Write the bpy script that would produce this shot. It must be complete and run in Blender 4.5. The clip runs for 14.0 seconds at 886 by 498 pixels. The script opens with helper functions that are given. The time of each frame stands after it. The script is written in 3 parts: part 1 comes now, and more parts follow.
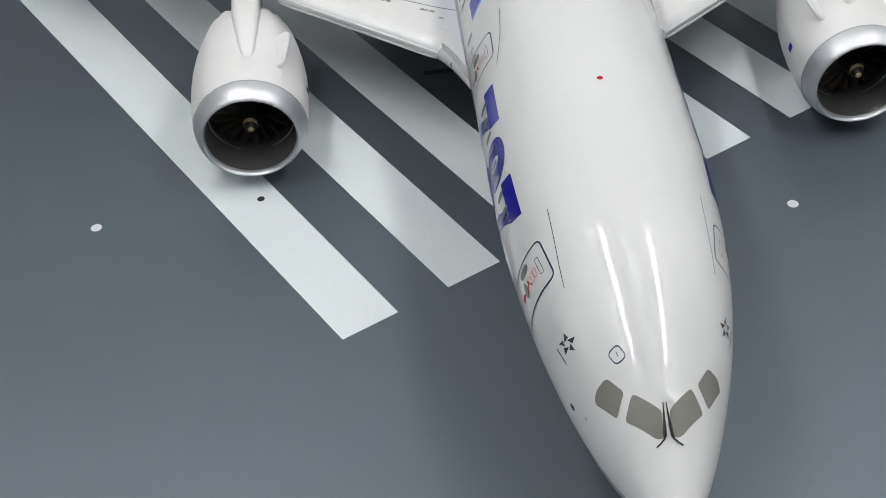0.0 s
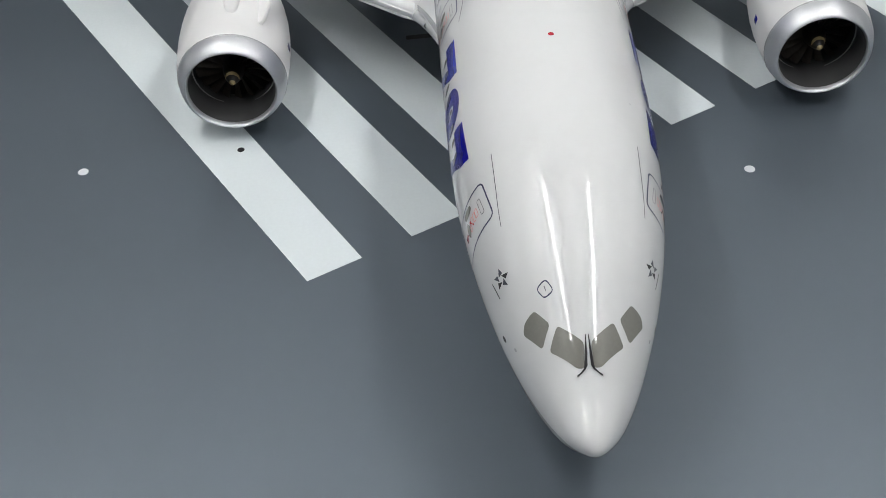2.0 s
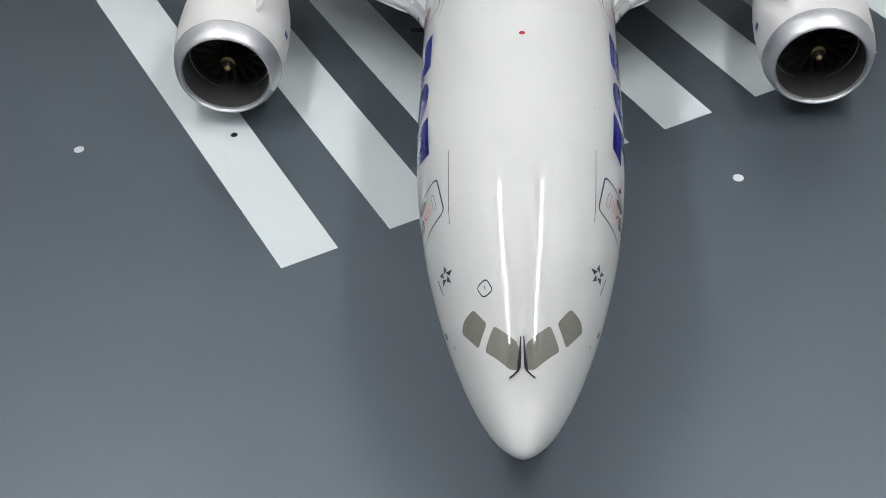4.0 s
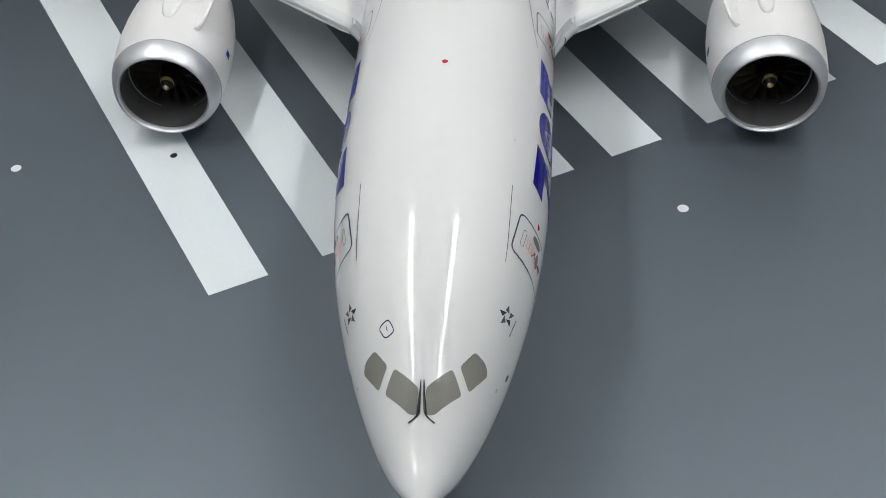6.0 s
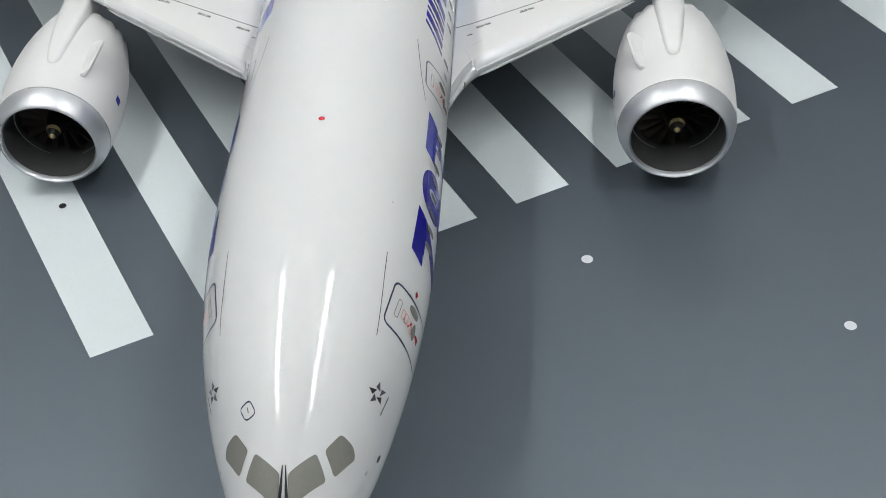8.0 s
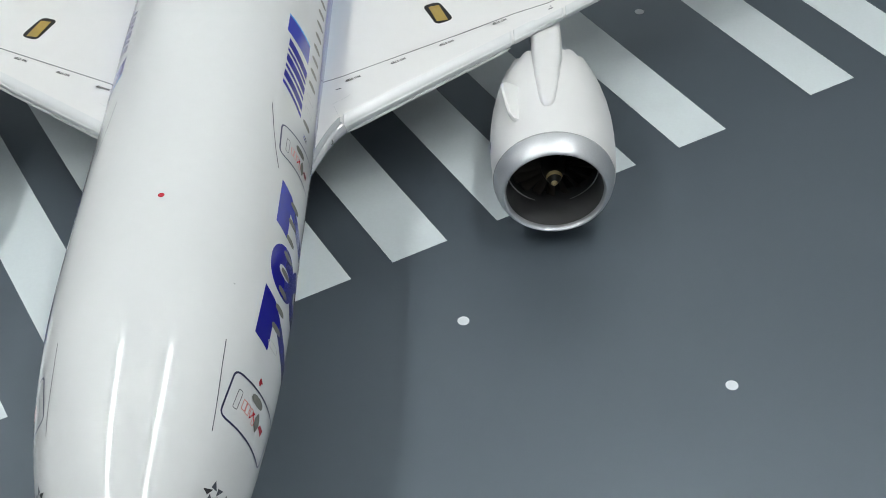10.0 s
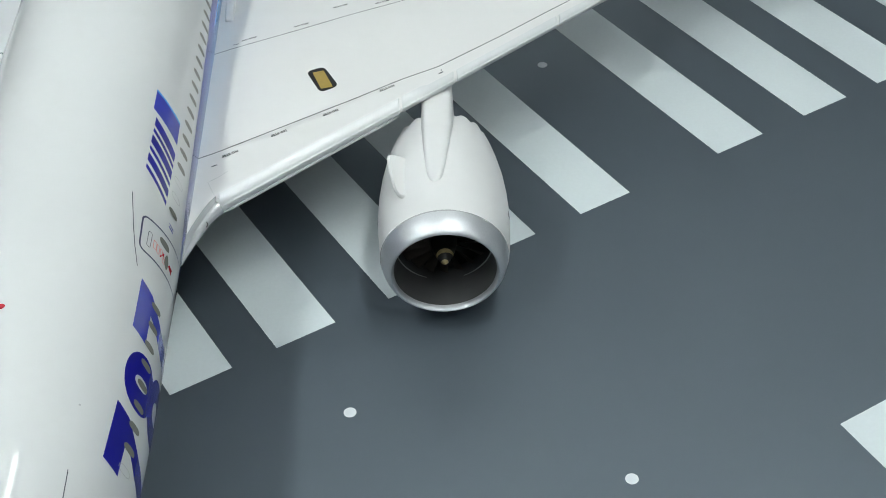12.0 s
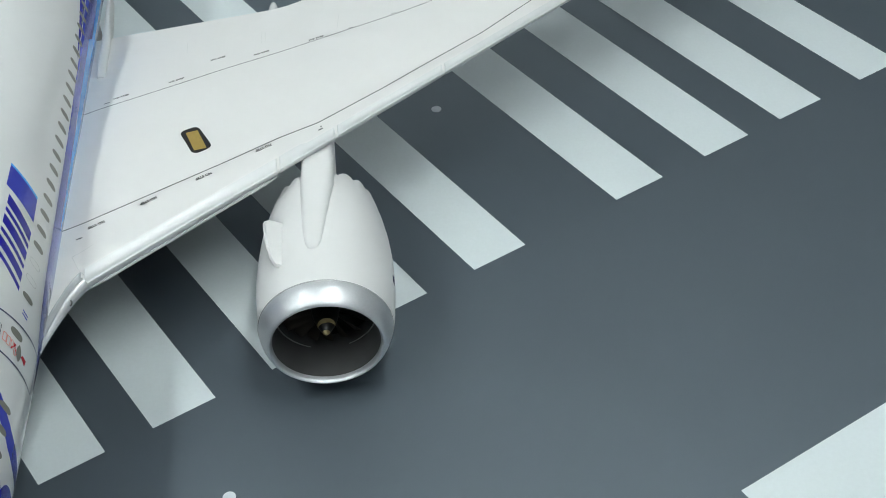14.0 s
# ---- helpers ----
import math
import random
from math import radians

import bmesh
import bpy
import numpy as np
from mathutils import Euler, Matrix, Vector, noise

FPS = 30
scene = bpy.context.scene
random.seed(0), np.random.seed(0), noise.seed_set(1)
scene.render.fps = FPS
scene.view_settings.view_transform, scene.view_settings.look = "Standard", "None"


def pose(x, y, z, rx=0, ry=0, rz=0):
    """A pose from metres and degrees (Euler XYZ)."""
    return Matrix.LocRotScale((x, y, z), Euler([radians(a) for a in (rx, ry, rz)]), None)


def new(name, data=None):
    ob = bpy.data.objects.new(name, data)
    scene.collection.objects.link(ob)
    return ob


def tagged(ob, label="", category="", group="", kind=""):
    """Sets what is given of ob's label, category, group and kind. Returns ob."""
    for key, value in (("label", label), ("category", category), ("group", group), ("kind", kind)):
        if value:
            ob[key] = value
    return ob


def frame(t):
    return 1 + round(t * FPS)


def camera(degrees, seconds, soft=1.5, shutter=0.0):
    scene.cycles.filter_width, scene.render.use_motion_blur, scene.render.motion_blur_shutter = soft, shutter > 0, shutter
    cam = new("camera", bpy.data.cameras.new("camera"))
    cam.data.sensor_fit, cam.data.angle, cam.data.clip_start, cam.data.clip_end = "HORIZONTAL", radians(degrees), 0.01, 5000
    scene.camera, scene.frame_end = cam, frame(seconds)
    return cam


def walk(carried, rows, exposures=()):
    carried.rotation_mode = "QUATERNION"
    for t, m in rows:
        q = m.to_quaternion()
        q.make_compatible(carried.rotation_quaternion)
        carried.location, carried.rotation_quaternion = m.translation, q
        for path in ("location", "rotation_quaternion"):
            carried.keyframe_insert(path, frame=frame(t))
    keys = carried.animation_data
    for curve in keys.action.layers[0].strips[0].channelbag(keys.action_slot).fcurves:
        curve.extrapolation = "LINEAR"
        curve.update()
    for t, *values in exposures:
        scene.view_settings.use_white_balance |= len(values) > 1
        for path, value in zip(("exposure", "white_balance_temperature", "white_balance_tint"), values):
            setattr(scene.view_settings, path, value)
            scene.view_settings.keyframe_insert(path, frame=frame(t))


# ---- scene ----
cam = camera(36.51, 14.0, soft=0.9)
cam.data.dof.use_dof, cam.data.dof.focus_distance, cam.data.dof.aperture_fstop = True, 0.172, 210.0  # a close lens with little depth of field
MM = 0.001  # the place is small: lengths below are millimetres
ROWS = [
    (0, -26.463, -77.361, 142.969, -2.039, -43.423, -3.515),
    (0.5, -24.467, -81.293, 143.332, -1.716, -43.453, -3.493),
    (1, -22.295, -85.171, 143.361, -1.324, -43.393, -3.518),
    (1.5, -19.691, -87.848, 143.213, -0.693, -43.371, -3.385),
    (2, -15.638, -89.761, 143.444, 0.188, -43.401, -3.179),
    (2.5, -9.961, -90.378, 143.323, 1.680, -43.412, -3.225),
    (5, 8.121, -86.326, 142.707, 6.402, -43.575, -3.939),
    (5.5, 12.431, -83.858, 142.283, 6.705, -43.502, -3.954),
    (6, 15.163, -81.746, 142.314, 6.760, -43.508, -3.929),
    (6.5, 18.574, -79.039, 142.435, 6.802, -43.535, -4.003),
    (7, 21.275, -75.644, 142.111, 6.474, -43.569, -3.817),
    (9.5, 36.234, -60.969, 142.205, 3.675, -43.513, -3.698),
    (10, 39.555, -57.449, 142.538, 3.091, -43.536, -3.657),
    (10.5, 42.136, -53.315, 142.723, 2.295, -43.546, -3.441),
    (11, 44.688, -49.148, 142.802, 1.593, -43.555, -3.259),
    (11.5, 46.993, -45.009, 142.537, 0.907, -43.504, -3.160),
    (12, 49.169, -41.483, 142.630, 0.319, -43.531, -3.019),
    (12.5, 51.327, -37.782, 142.699, -0.321, -43.611, -2.977),
    (13, 53.609, -34.008, 143.201, -1.084, -43.780, -2.828),
    (13.5, 56.030, -31.364, 143.176, -1.960, -43.777, -2.768),
    (14, 59.265, -29.255, 142.465, -2.553, -43.595, -2.982),
]
walk(cam, [(t, pose(x * MM, y * MM, z * MM, 90 + pitch, 0, yaw) @ pose(0, 0, 0, 0, 0, roll)) for t, x, y, z, yaw, pitch, roll in ROWS],
     [(0, 0, 6300, 11), (5, 0, 6300, 11), (7, 0, 6280, 10), (9.5, 0, 6150, 7), (11, 0, 6050, 4.5), (12, 0, 6000, 2.5), (14, 0, 5980, 2)])

# ---------- light: a pale photo box with two LED strips under its lid ----------
BOX_X, BOX_Y0, BOX_Y1, BOX_Z = 157.0, -240.0, 330.0, 302.0
STRIP_X, STRIP_Y0, STRIP_Y1 = 115.0, -104.0, 159.0
LED_POWER, GLOW_POWER = 146.0, 10.0

world = bpy.data.worlds.new("dim_room")
world.use_nodes = True
world.node_tree.nodes["Background"].inputs["Color"].default_value = (0.5, 0.53, 0.56, 1)
world.node_tree.nodes["Background"].inputs["Strength"].default_value = 0.02
scene.world = world


# ---------- materials ----------
def material(name, colour, rough, metal=0.0, coat=0.0, spec=0.5, grain=0.0, grain_size=2.0, blotch=0.0, blotch_size=40.0, bump=0.0, bump_size=0.4, wear=0.0, film=0.0):
    """A painted or moulded surface: colour with grain and blotches, uneven gloss and fine relief. Sizes in millimetres."""
    mat = bpy.data.materials.new(name)
    mat.use_nodes = True
    tree = mat.node_tree
    shader = tree.nodes["Principled BSDF"]
    shader.inputs["Base Color"].default_value = (*colour, 1)
    shader.inputs["Roughness"].default_value = rough
    shader.inputs["Metallic"].default_value = metal
    shader.inputs["Coat Weight"].default_value = coat
    shader.inputs["Coat Roughness"].default_value = 0.04
    shader.inputs["Specular IOR Level"].default_value = spec
    if film:  # dense clear film with a cool sheen
        shader.inputs["IOR"].default_value = film
        shader.inputs["Specular Tint"].default_value = (0.77, 0.885, 1.0, 1)
    place = tree.nodes.new("ShaderNodeTexCoord").outputs["Object"]

    def noise_at(size, detail=3.0):
        node = tree.nodes.new("ShaderNodeTexNoise")
        node.inputs["Scale"].default_value = 1.0 / (size * MM)
        node.inputs["Detail"].default_value = detail
        tree.links.new(place, node.inputs["Vector"])
        return node.outputs["Fac"]

    def ramp(value, low, high):
        node = tree.nodes.new("ShaderNodeMapRange")
        node.clamp = False
        node.inputs["From Min"].default_value, node.inputs["From Max"].default_value = 0.3, 0.7
        node.inputs["To Min"].default_value, node.inputs["To Max"].default_value = low, high
        tree.links.new(value, node.inputs["Value"])
        return node.outputs["Result"]

    if grain or blotch:
        fine = ramp(noise_at(grain_size), 1 - grain, 1 + grain)
        broad = ramp(noise_at(blotch_size, 2.0), 1 - blotch, 1 + blotch)
        both = tree.nodes.new("ShaderNodeMath")
        both.operation = "MULTIPLY"
        tree.links.new(fine, both.inputs[0])
        tree.links.new(broad, both.inputs[1])
        tint = tree.nodes.new("ShaderNodeVectorMath")
        tint.operation = "SCALE"
        tint.inputs[0].default_value = colour
        tree.links.new(both.outputs[0], tint.inputs["Scale"])
        tree.links.new(tint.outputs[0], shader.inputs["Base Color"])
    if wear:
        tree.links.new(ramp(noise_at(blotch_size * 0.4, 4.0), max(rough - wear, 0.02), rough + wear), shader.inputs["Roughness"])
    if bump:
        relief = tree.nodes.new("ShaderNodeBump")
        relief.inputs["Strength"].default_value = 1.0
        relief.inputs["Distance"].default_value = bump * MM
        tree.links.new(noise_at(bump_size, 2.0), relief.inputs["Height"])
        tree.links.new(relief.outputs[0], shader.inputs["Normal"])
    return mat


def glowing(name, colour, strength):
    mat = bpy.data.materials.new(name)
    mat.use_nodes = True
    shader = mat.node_tree.nodes["Principled BSDF"]
    shader.inputs["Base Color"].default_value = (0.8, 0.8, 0.7, 1)
    shader.inputs["Emission Color"].default_value = (*colour, 1)
    shader.inputs["Emission Strength"].default_value = strength
    return mat


WHITE = material("white_gloss_paint", (0.61, 0.616, 0.617), 0.055, spec=0.36, grain=0.006, grain_size=1.5, blotch=0.012, blotch_size=30, bump=0.0006, bump_size=1.6)
WHITE_WING = material("white_satin_wing_paint", (0.70, 0.692, 0.683), 0.32, grain=0.006, grain_size=1.5, blotch=0.012, blotch_size=25, bump=0.002, bump_size=1.5)
WHITE_COWL = material("white_satin_cowl_paint", (0.71, 0.705, 0.70), 0.4, grain=0.006, blotch=0.01, blotch_size=12)
SILVER = material("satin_silver_paint", (0.64, 0.65, 0.67), 0.47, metal=0.85, grain=0.03, grain_size=0.25, blotch=0.03, blotch_size=6)
PEARL = material("pearl_leading_edge_paint", (0.64, 0.648, 0.65), 0.38, metal=0.1, grain=0.012, blotch=0.025, blotch_size=14, bump=0.004, bump_size=1.6)
ROOT_METAL = material("polished_root_edge", (0.68, 0.69, 0.7), 0.26, metal=0.6, grain=0.02, blotch=0.04, blotch_size=4)
NAVY = material("navy_print", (0.006, 0.005, 0.24), 0.22, coat=0.2, grain=0.03, blotch=0.06, blotch_size=8)
BLUE = material("blue_print", (0.024, 0.034, 0.36), 0.2, coat=0.5, grain=0.03, blotch=0.05, blotch_size=8)
SKY_BLUE = material("light_blue_print", (0.06, 0.29, 0.72), 0.2, coat=0.3, grain=0.03, blotch=0.05, blotch_size=8)
GREY_PRINT = material("grey_window_print", (0.185, 0.182, 0.162), 0.05, grain=0.03, grain_size=0.4, blotch=0.04, blotch_size=5)
BELLY = material("grey_belly_paint", (0.33, 0.33, 0.335), 0.2, grain=0.01, blotch=0.02)
UNDERSIDE = material("grey_underside_paint", (0.2, 0.205, 0.21), 0.45, grain=0.01, blotch=0.03)
PALE_PRINT = material("pale_grey_print", (0.42, 0.43, 0.43), 0.25, coat=0.4, grain=0.03, blotch=0.03)
LINE_PRINT = material("thin_dark_line_print", (0.03, 0.034, 0.05), 0.35, coat=0.1, grain=0.1, grain_size=0.3)
NAVY_LINE = material("dark_navy_line_print", (0.010, 0.011, 0.06), 0.3, coat=0.3, grain=0.1, grain_size=0.3)
FAINT_PRINT = material("faint_grey_print", (0.6, 0.6, 0.59), 0.3, grain=0.03, blotch=0.03)
CHROME = material("bright_ring_metal", (0.4, 0.4, 0.395), 0.3, metal=0.5, grain=0.03, blotch=0.03)
BLACK = material("black_print", (0.004, 0.004, 0.005), 0.5, grain=0.1, grain_size=0.4)
RED = material("red_print", (0.42, 0.016, 0.03), 0.25, coat=0.4, grain=0.08, grain_size=0.3)
PINK = material("thin_red_print", (0.62, 0.22, 0.2), 0.3, coat=0.3, grain=0.12, grain_size=0.25)
GOLD = material("dull_gold_print", (0.36, 0.25, 0.055), 0.32, metal=0.2, grain=0.06, grain_size=0.35, blotch=0.06, blotch_size=3)
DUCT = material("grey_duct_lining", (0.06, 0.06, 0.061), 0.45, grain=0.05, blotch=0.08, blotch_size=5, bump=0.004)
FAN = material("dark_fan_metal", (0.07, 0.058, 0.05), 0.38, metal=0.6, grain=0.1, grain_size=0.4)
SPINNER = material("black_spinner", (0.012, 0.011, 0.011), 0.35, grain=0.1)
SWIRL = material("yellowed_white_swirl", (0.42, 0.33, 0.16), 0.4, grain=0.1, grain_size=0.4)
RUBBER = material("black_tyre_rubber", (0.018, 0.018, 0.018), 0.7, grain=0.1, bump=0.01)
GEAR = material("grey_gear_metal", (0.42, 0.43, 0.44), 0.35, metal=0.6, grain=0.04)
MAT_GREY = material("printed_grey_vinyl", (0.023, 0.030, 0.038), 0.52, film=2.5, spec=0.5, grain=0.012, grain_size=0.5, blotch=0.03, blotch_size=60, bump=0.001, bump_size=0.6)
MAT_WHITE = material("printed_white_vinyl", (0.67, 0.725, 0.74), 0.38, spec=0.5, grain=0.015, grain_size=0.6, blotch=0.015, blotch_size=35, bump=0.003, bump_size=0.5)
MAT_DOT = material("printed_white_dot", (0.74, 0.77, 0.79), 0.4, grain=0.03, blotch=0.03)
# unseen sheets: the far one bright as a reflector, the rest toned to limit fill
BOUNCE_WALL = material("white_bounce_sheet", (0.92, 0.925, 0.925), 0.5, grain=0.01, blotch=0.02, blotch_size=80)
WALL = material("pale_box_sheet", (0.47, 0.475, 0.48), 0.5, grain=0.01, blotch=0.02, blotch_size=80, bump=0.02, bump_size=3, wear=0.05)
LID = material("pale_grey_lid_sheet", (0.3, 0.305, 0.31), 0.6, grain=0.01, blotch=0.03, blotch_size=80)
ROOM = material("added_dim_curtain", (0.32, 0.33, 0.335), 0.7, grain=0.05, blotch=0.1, blotch_size=60)
STRIP_BACK = material("white_circuit_strip", (0.7, 0.7, 0.7), 0.4, grain=0.03)
CHIP = glowing("lit_led", (1.0, 0.985, 0.95), LED_POWER)
GLOW = glowing("lit_strip_cover", (1.0, 0.985, 0.95), GLOW_POWER)


# ---------- building helpers ----------
def mesh_of(name, verts, faces, mat, smooth=True):
    data = bpy.data.meshes.new(name)
    data.from_pydata([(x * MM, y * MM, z * MM) for x, y, z in verts], [], faces)
    data.materials.append(mat)
    data.validate()
    bm = bmesh.new()
    bm.from_mesh(data)
    bmesh.ops.recalc_face_normals(bm, faces=bm.faces)
    bm.to_mesh(data)
    bm.free()
    data.polygons.foreach_set("use_smooth", [smooth] * len(data.polygons))
    if smooth:
        data.set_sharp_from_angle(angle=radians(40))
    return data


def part(name, verts, faces, mat, parent=None, label="", smooth=True):
    """One mesh, as a part under its thing or part."""
    ob = new(name, mesh_of(name, verts, faces, mat, smooth))
    if parent:
        ob.parent = parent
    return tagged(ob, label) if label else ob


def shared(name, data, parent, m=None):
    ob = new(name, data)
    ob.parent = parent
    if m is not None:
        ob.matrix_basis = m
    return ob


def loft(rings, closed=True, cap_start=False, cap_end=False):
    """Vertices and faces of a skin over rings of equal count."""
    n = len(rings[0])
    verts = [tuple(p) for ring in rings for p in ring]
    faces = []
    for r in range(len(rings) - 1):
        for k in range(n if closed else n - 1):
            a, b = r * n + k, r * n + (k + 1) % n
            faces.append((a, b, b + n, a + n))
    if cap_start:
        faces.append(tuple(range(n)))
    if cap_end:
        faces.append(tuple(range((len(rings) - 1) * n, len(rings) * n)))
    return verts, faces


def join(*pieces):
    verts, faces = [], []
    for v, f in pieces:
        base = len(verts)
        verts += list(v)
        faces += [tuple(i + base for i in face) for face in f]
    return verts, faces


def pchip(xk, yk, x):
    """Smooth curve through knots that never overshoots."""
    xk, yk, x = np.asarray(xk, float), np.asarray(yk, float), np.asarray(x, float)
    h = np.diff(xk)
    d = np.diff(yk) / h
    m = np.zeros(len(xk))
    for i in range(1, len(xk) - 1):
        if d[i - 1] * d[i] > 0:
            w1, w2 = 2 * h[i] + h[i - 1], h[i] + 2 * h[i - 1]
            m[i] = (w1 + w2) / (w1 / d[i - 1] + w2 / d[i])
    m[0], m[-1] = d[0], d[-1]
    x = np.clip(x, xk[0], xk[-1])
    k = np.clip(np.searchsorted(xk, x) - 1, 0, len(h) - 1)
    t = (x - xk[k]) / h[k]
    return yk[k] * (1 + 2 * t) * (1 - t) ** 2 + m[k] * h[k] * t * (1 - t) ** 2 + yk[k + 1] * t * t * (3 - 2 * t) + m[k + 1] * h[k] * t * t * (t - 1)


def rounded(points, r, n=5):
    """A polygon with its corners rounded."""
    out = []
    count = len(points)
    for i in range(count):
        p, a, b = (np.array(points[j % count], float) for j in (i, i - 1, i + 1))
        da, db = a - p, b - p
        la, lb = np.linalg.norm(da), np.linalg.norm(db)
        c = min(r, la * 0.45, lb * 0.45)
        s, e = p + da / la * c, p + db / lb * c
        for k in range(n + 1):
            t = k / n
            out.append(tuple((1 - t) ** 2 * s + 2 * t * (1 - t) * p + t * t * e))
    return out


def ellipse(cx, cy, rx, ry, n=28, power=2.0):
    out = []
    for k in range(n):
        a = 2 * math.pi * k / n
        c, s = math.cos(a), math.sin(a)
        out.append((cx + rx * math.copysign(abs(c) ** (2 / power), c), cy + ry * math.copysign(abs(s) ** (2 / power), s)))
    return out


def ribbon(points, width, closed=False, step=0.5):
    """A flat band of even width along a line."""
    pts = [np.array(p, float) for p in points]
    if closed:
        pts.append(pts[0])
    dense = []
    for a, b in zip(pts, pts[1:]):
        n = max(1, int(np.linalg.norm(b - a) / step))
        dense += [a + (b - a) * k / n for k in range(n)]
    if not closed:
        dense.append(pts[-1])
    verts, faces, n = [], [], len(dense)
    for i, p in enumerate(dense):
        a = dense[i - 1] if (closed or i) else dense[i]
        b = dense[(i + 1) % n] if (closed or i < n - 1) else dense[i]
        d = (b - a) / max(np.linalg.norm(b - a), 1e-9)
        side = np.array([-d[1], d[0]]) * width / 2
        verts += [tuple(p + side), tuple(p - side)]
    for i in range(n if closed else n - 1):
        j = (i + 1) % n
        faces.append((2 * i, 2 * i + 1, 2 * j + 1, 2 * j))
    return verts, faces


def filled(outline, step=0.7):
    """A flat shape cut into small pieces, so that it can follow a curved skin."""
    bm = bmesh.new()
    face = bm.faces.new([bm.verts.new((x, y, 0)) for x, y in outline])
    bm.normal_update()
    bmesh.ops.triangulate(bm, faces=[face], ngon_method="EAR_CLIP")
    xs, ys = [p[0] for p in outline], [p[1] for p in outline]
    for axis, low, high in ((0, min(xs), max(xs)), (1, min(ys), max(ys))):
        at = math.floor(low / step) * step + step
        while at < high - 1e-4:
            co, no = [0, 0, 0], [0, 0, 0]
            co[axis], no[axis] = at, 1
            bmesh.ops.bisect_plane(bm, geom=bm.verts[:] + bm.edges[:] + bm.faces[:], plane_co=co, plane_no=no, dist=1e-6)
            at += step
    bm.verts.index_update()
    verts = [(v.co.x, v.co.y) for v in bm.verts]
    faces = [tuple(v.index for v in f.verts) for f in bm.faces]
    bm.free()
    return verts, faces


def tube(path, radii, sides=10):
    """A round bar along a line of 3D points, with a radius at each."""
    path = [Vector(p) for p in path]
    rings = []
    for i, p in enumerate(path):
        d = (path[min(i + 1, len(path) - 1)] - path[max(i - 1, 0)]).normalized()
        u = d.orthogonal().normalized()
        w = d.cross(u)
        r = radii[i] if isinstance(radii, (list, tuple)) else radii
        rings.append([tuple(p + r * (math.cos(a) * u + math.sin(a) * w)) for a in (2 * math.pi * k / sides for k in range(sides))])
    for i in range(1, len(rings)):  # keep the rings from twisting
        best = min(range(sides), key=lambda s: sum((Vector(rings[i][(k + s) % sides]) - path[i] - (Vector(rings[i - 1][k]) - path[i - 1])).length for k in range(sides)))
        rings[i] = rings[i][best:] + rings[i][:best]
    return loft(rings, True, True, True)


# ---------- the ground: a printed mat ----------
def flat(outline, z):
    return [(x, y, z) for x, y in outline], [tuple(range(len(outline)))]


def sheet_box(x0, x1, y0, y1, z0, z1):
    v = [(x, y, z) for z in (z0, z1) for x, y in ((x0, y0), (x1, y0), (x1, y1), (x0, y1))]
    return v, [(0, 3, 2, 1), (4, 5, 6, 7), (0, 1, 5, 4), (1, 2, 6, 5), (2, 3, 7, 6), (3, 0, 4, 7)]


ground = tagged(part("ground", *sheet_box(-BOX_X, BOX_X, BOX_Y0, BOX_Y1, -2.0, 0.0), MAT_GREY, smooth=False),
                "matte grey vinyl mat printed as an airport runway", "ground", kind="structure")

STRIPE_X, STRIPE_Y, STRIPE_TURN, STRIPE_STEP, STRIPE_WIDE, STRIPE_GAP, STRIPE_SKEW = -36.75, 56.47, 28.69, 17.40, 9.5, 10.5, 2.7
STRIPE_SHIFT = {0: -0.35, 1: 0.6, 2: -0.4, 3: 0.3, 4: -0.6, 5: 0.4, 6: -0.4, 7: 0.2, 8: -0.4, 9: 0.6, 10: -0.2, 11: 1.15}  # uneven printing
along = np.array([math.cos(radians(STRIPE_TURN)), math.sin(radians(STRIPE_TURN))])
away = np.array([math.cos(radians(STRIPE_TURN + 90 + STRIPE_SKEW)), math.sin(radians(STRIPE_TURN + 90 + STRIPE_SKEW))])
for k in range(12):
    start = np.array([STRIPE_X, STRIPE_Y]) + along * (k * STRIPE_STEP + (STRIPE_GAP if k > 7 else 0) + STRIPE_SHIFT.get(k, 0.0))
    reach = 165.0 if k < 8 else 110.0 if k < 10 else 70.0
    spread = along * 1.5 if k == 0 else along * 0.0
    corners = [start, start + along * STRIPE_WIDE, start + along * STRIPE_WIDE + away * reach, start + away * reach - spread]
    part("threshold_stripe", *flat(corners, 0.06), MAT_WHITE, ground, smooth=False)


def dot(x, y, r, mat, name, z=0.06):
    return part(name, *flat(ellipse(x, y, r, r, 32), z), mat, ground, smooth=False)


for x, y in ((-75.9, 85.4), (34.6, 77.0), (71.5, 63.6), (67.6, 155.2)):
    dot(x, y, 0.88, MAT_DOT, "printed_light_dot")
dot(-49.6, 89.0, 0.62, BLACK, "dark_dot", 0.1)
# flat black bar lying on the mat
part("dark_bar", *flat([(-21.0, 119.0), (-12.5, 119.6), (-12.5, 121.0), (-21.0, 120.3)], 0.1), BLACK, ground, smooth=False)
edge = np.array([math.cos(radians(28.1)), math.sin(radians(28.1))])
side_way = np.array([math.sin(radians(28.1)), -math.cos(radians(28.1))])
corner = np.array([100.3, 70.9])
part("runway_marking", *flat([corner, corner + edge * 90, corner + edge * 90 + side_way * 45, corner + side_way * 45], 0.06), MAT_WHITE, ground, "broad white printed runway mark", smooth=False)

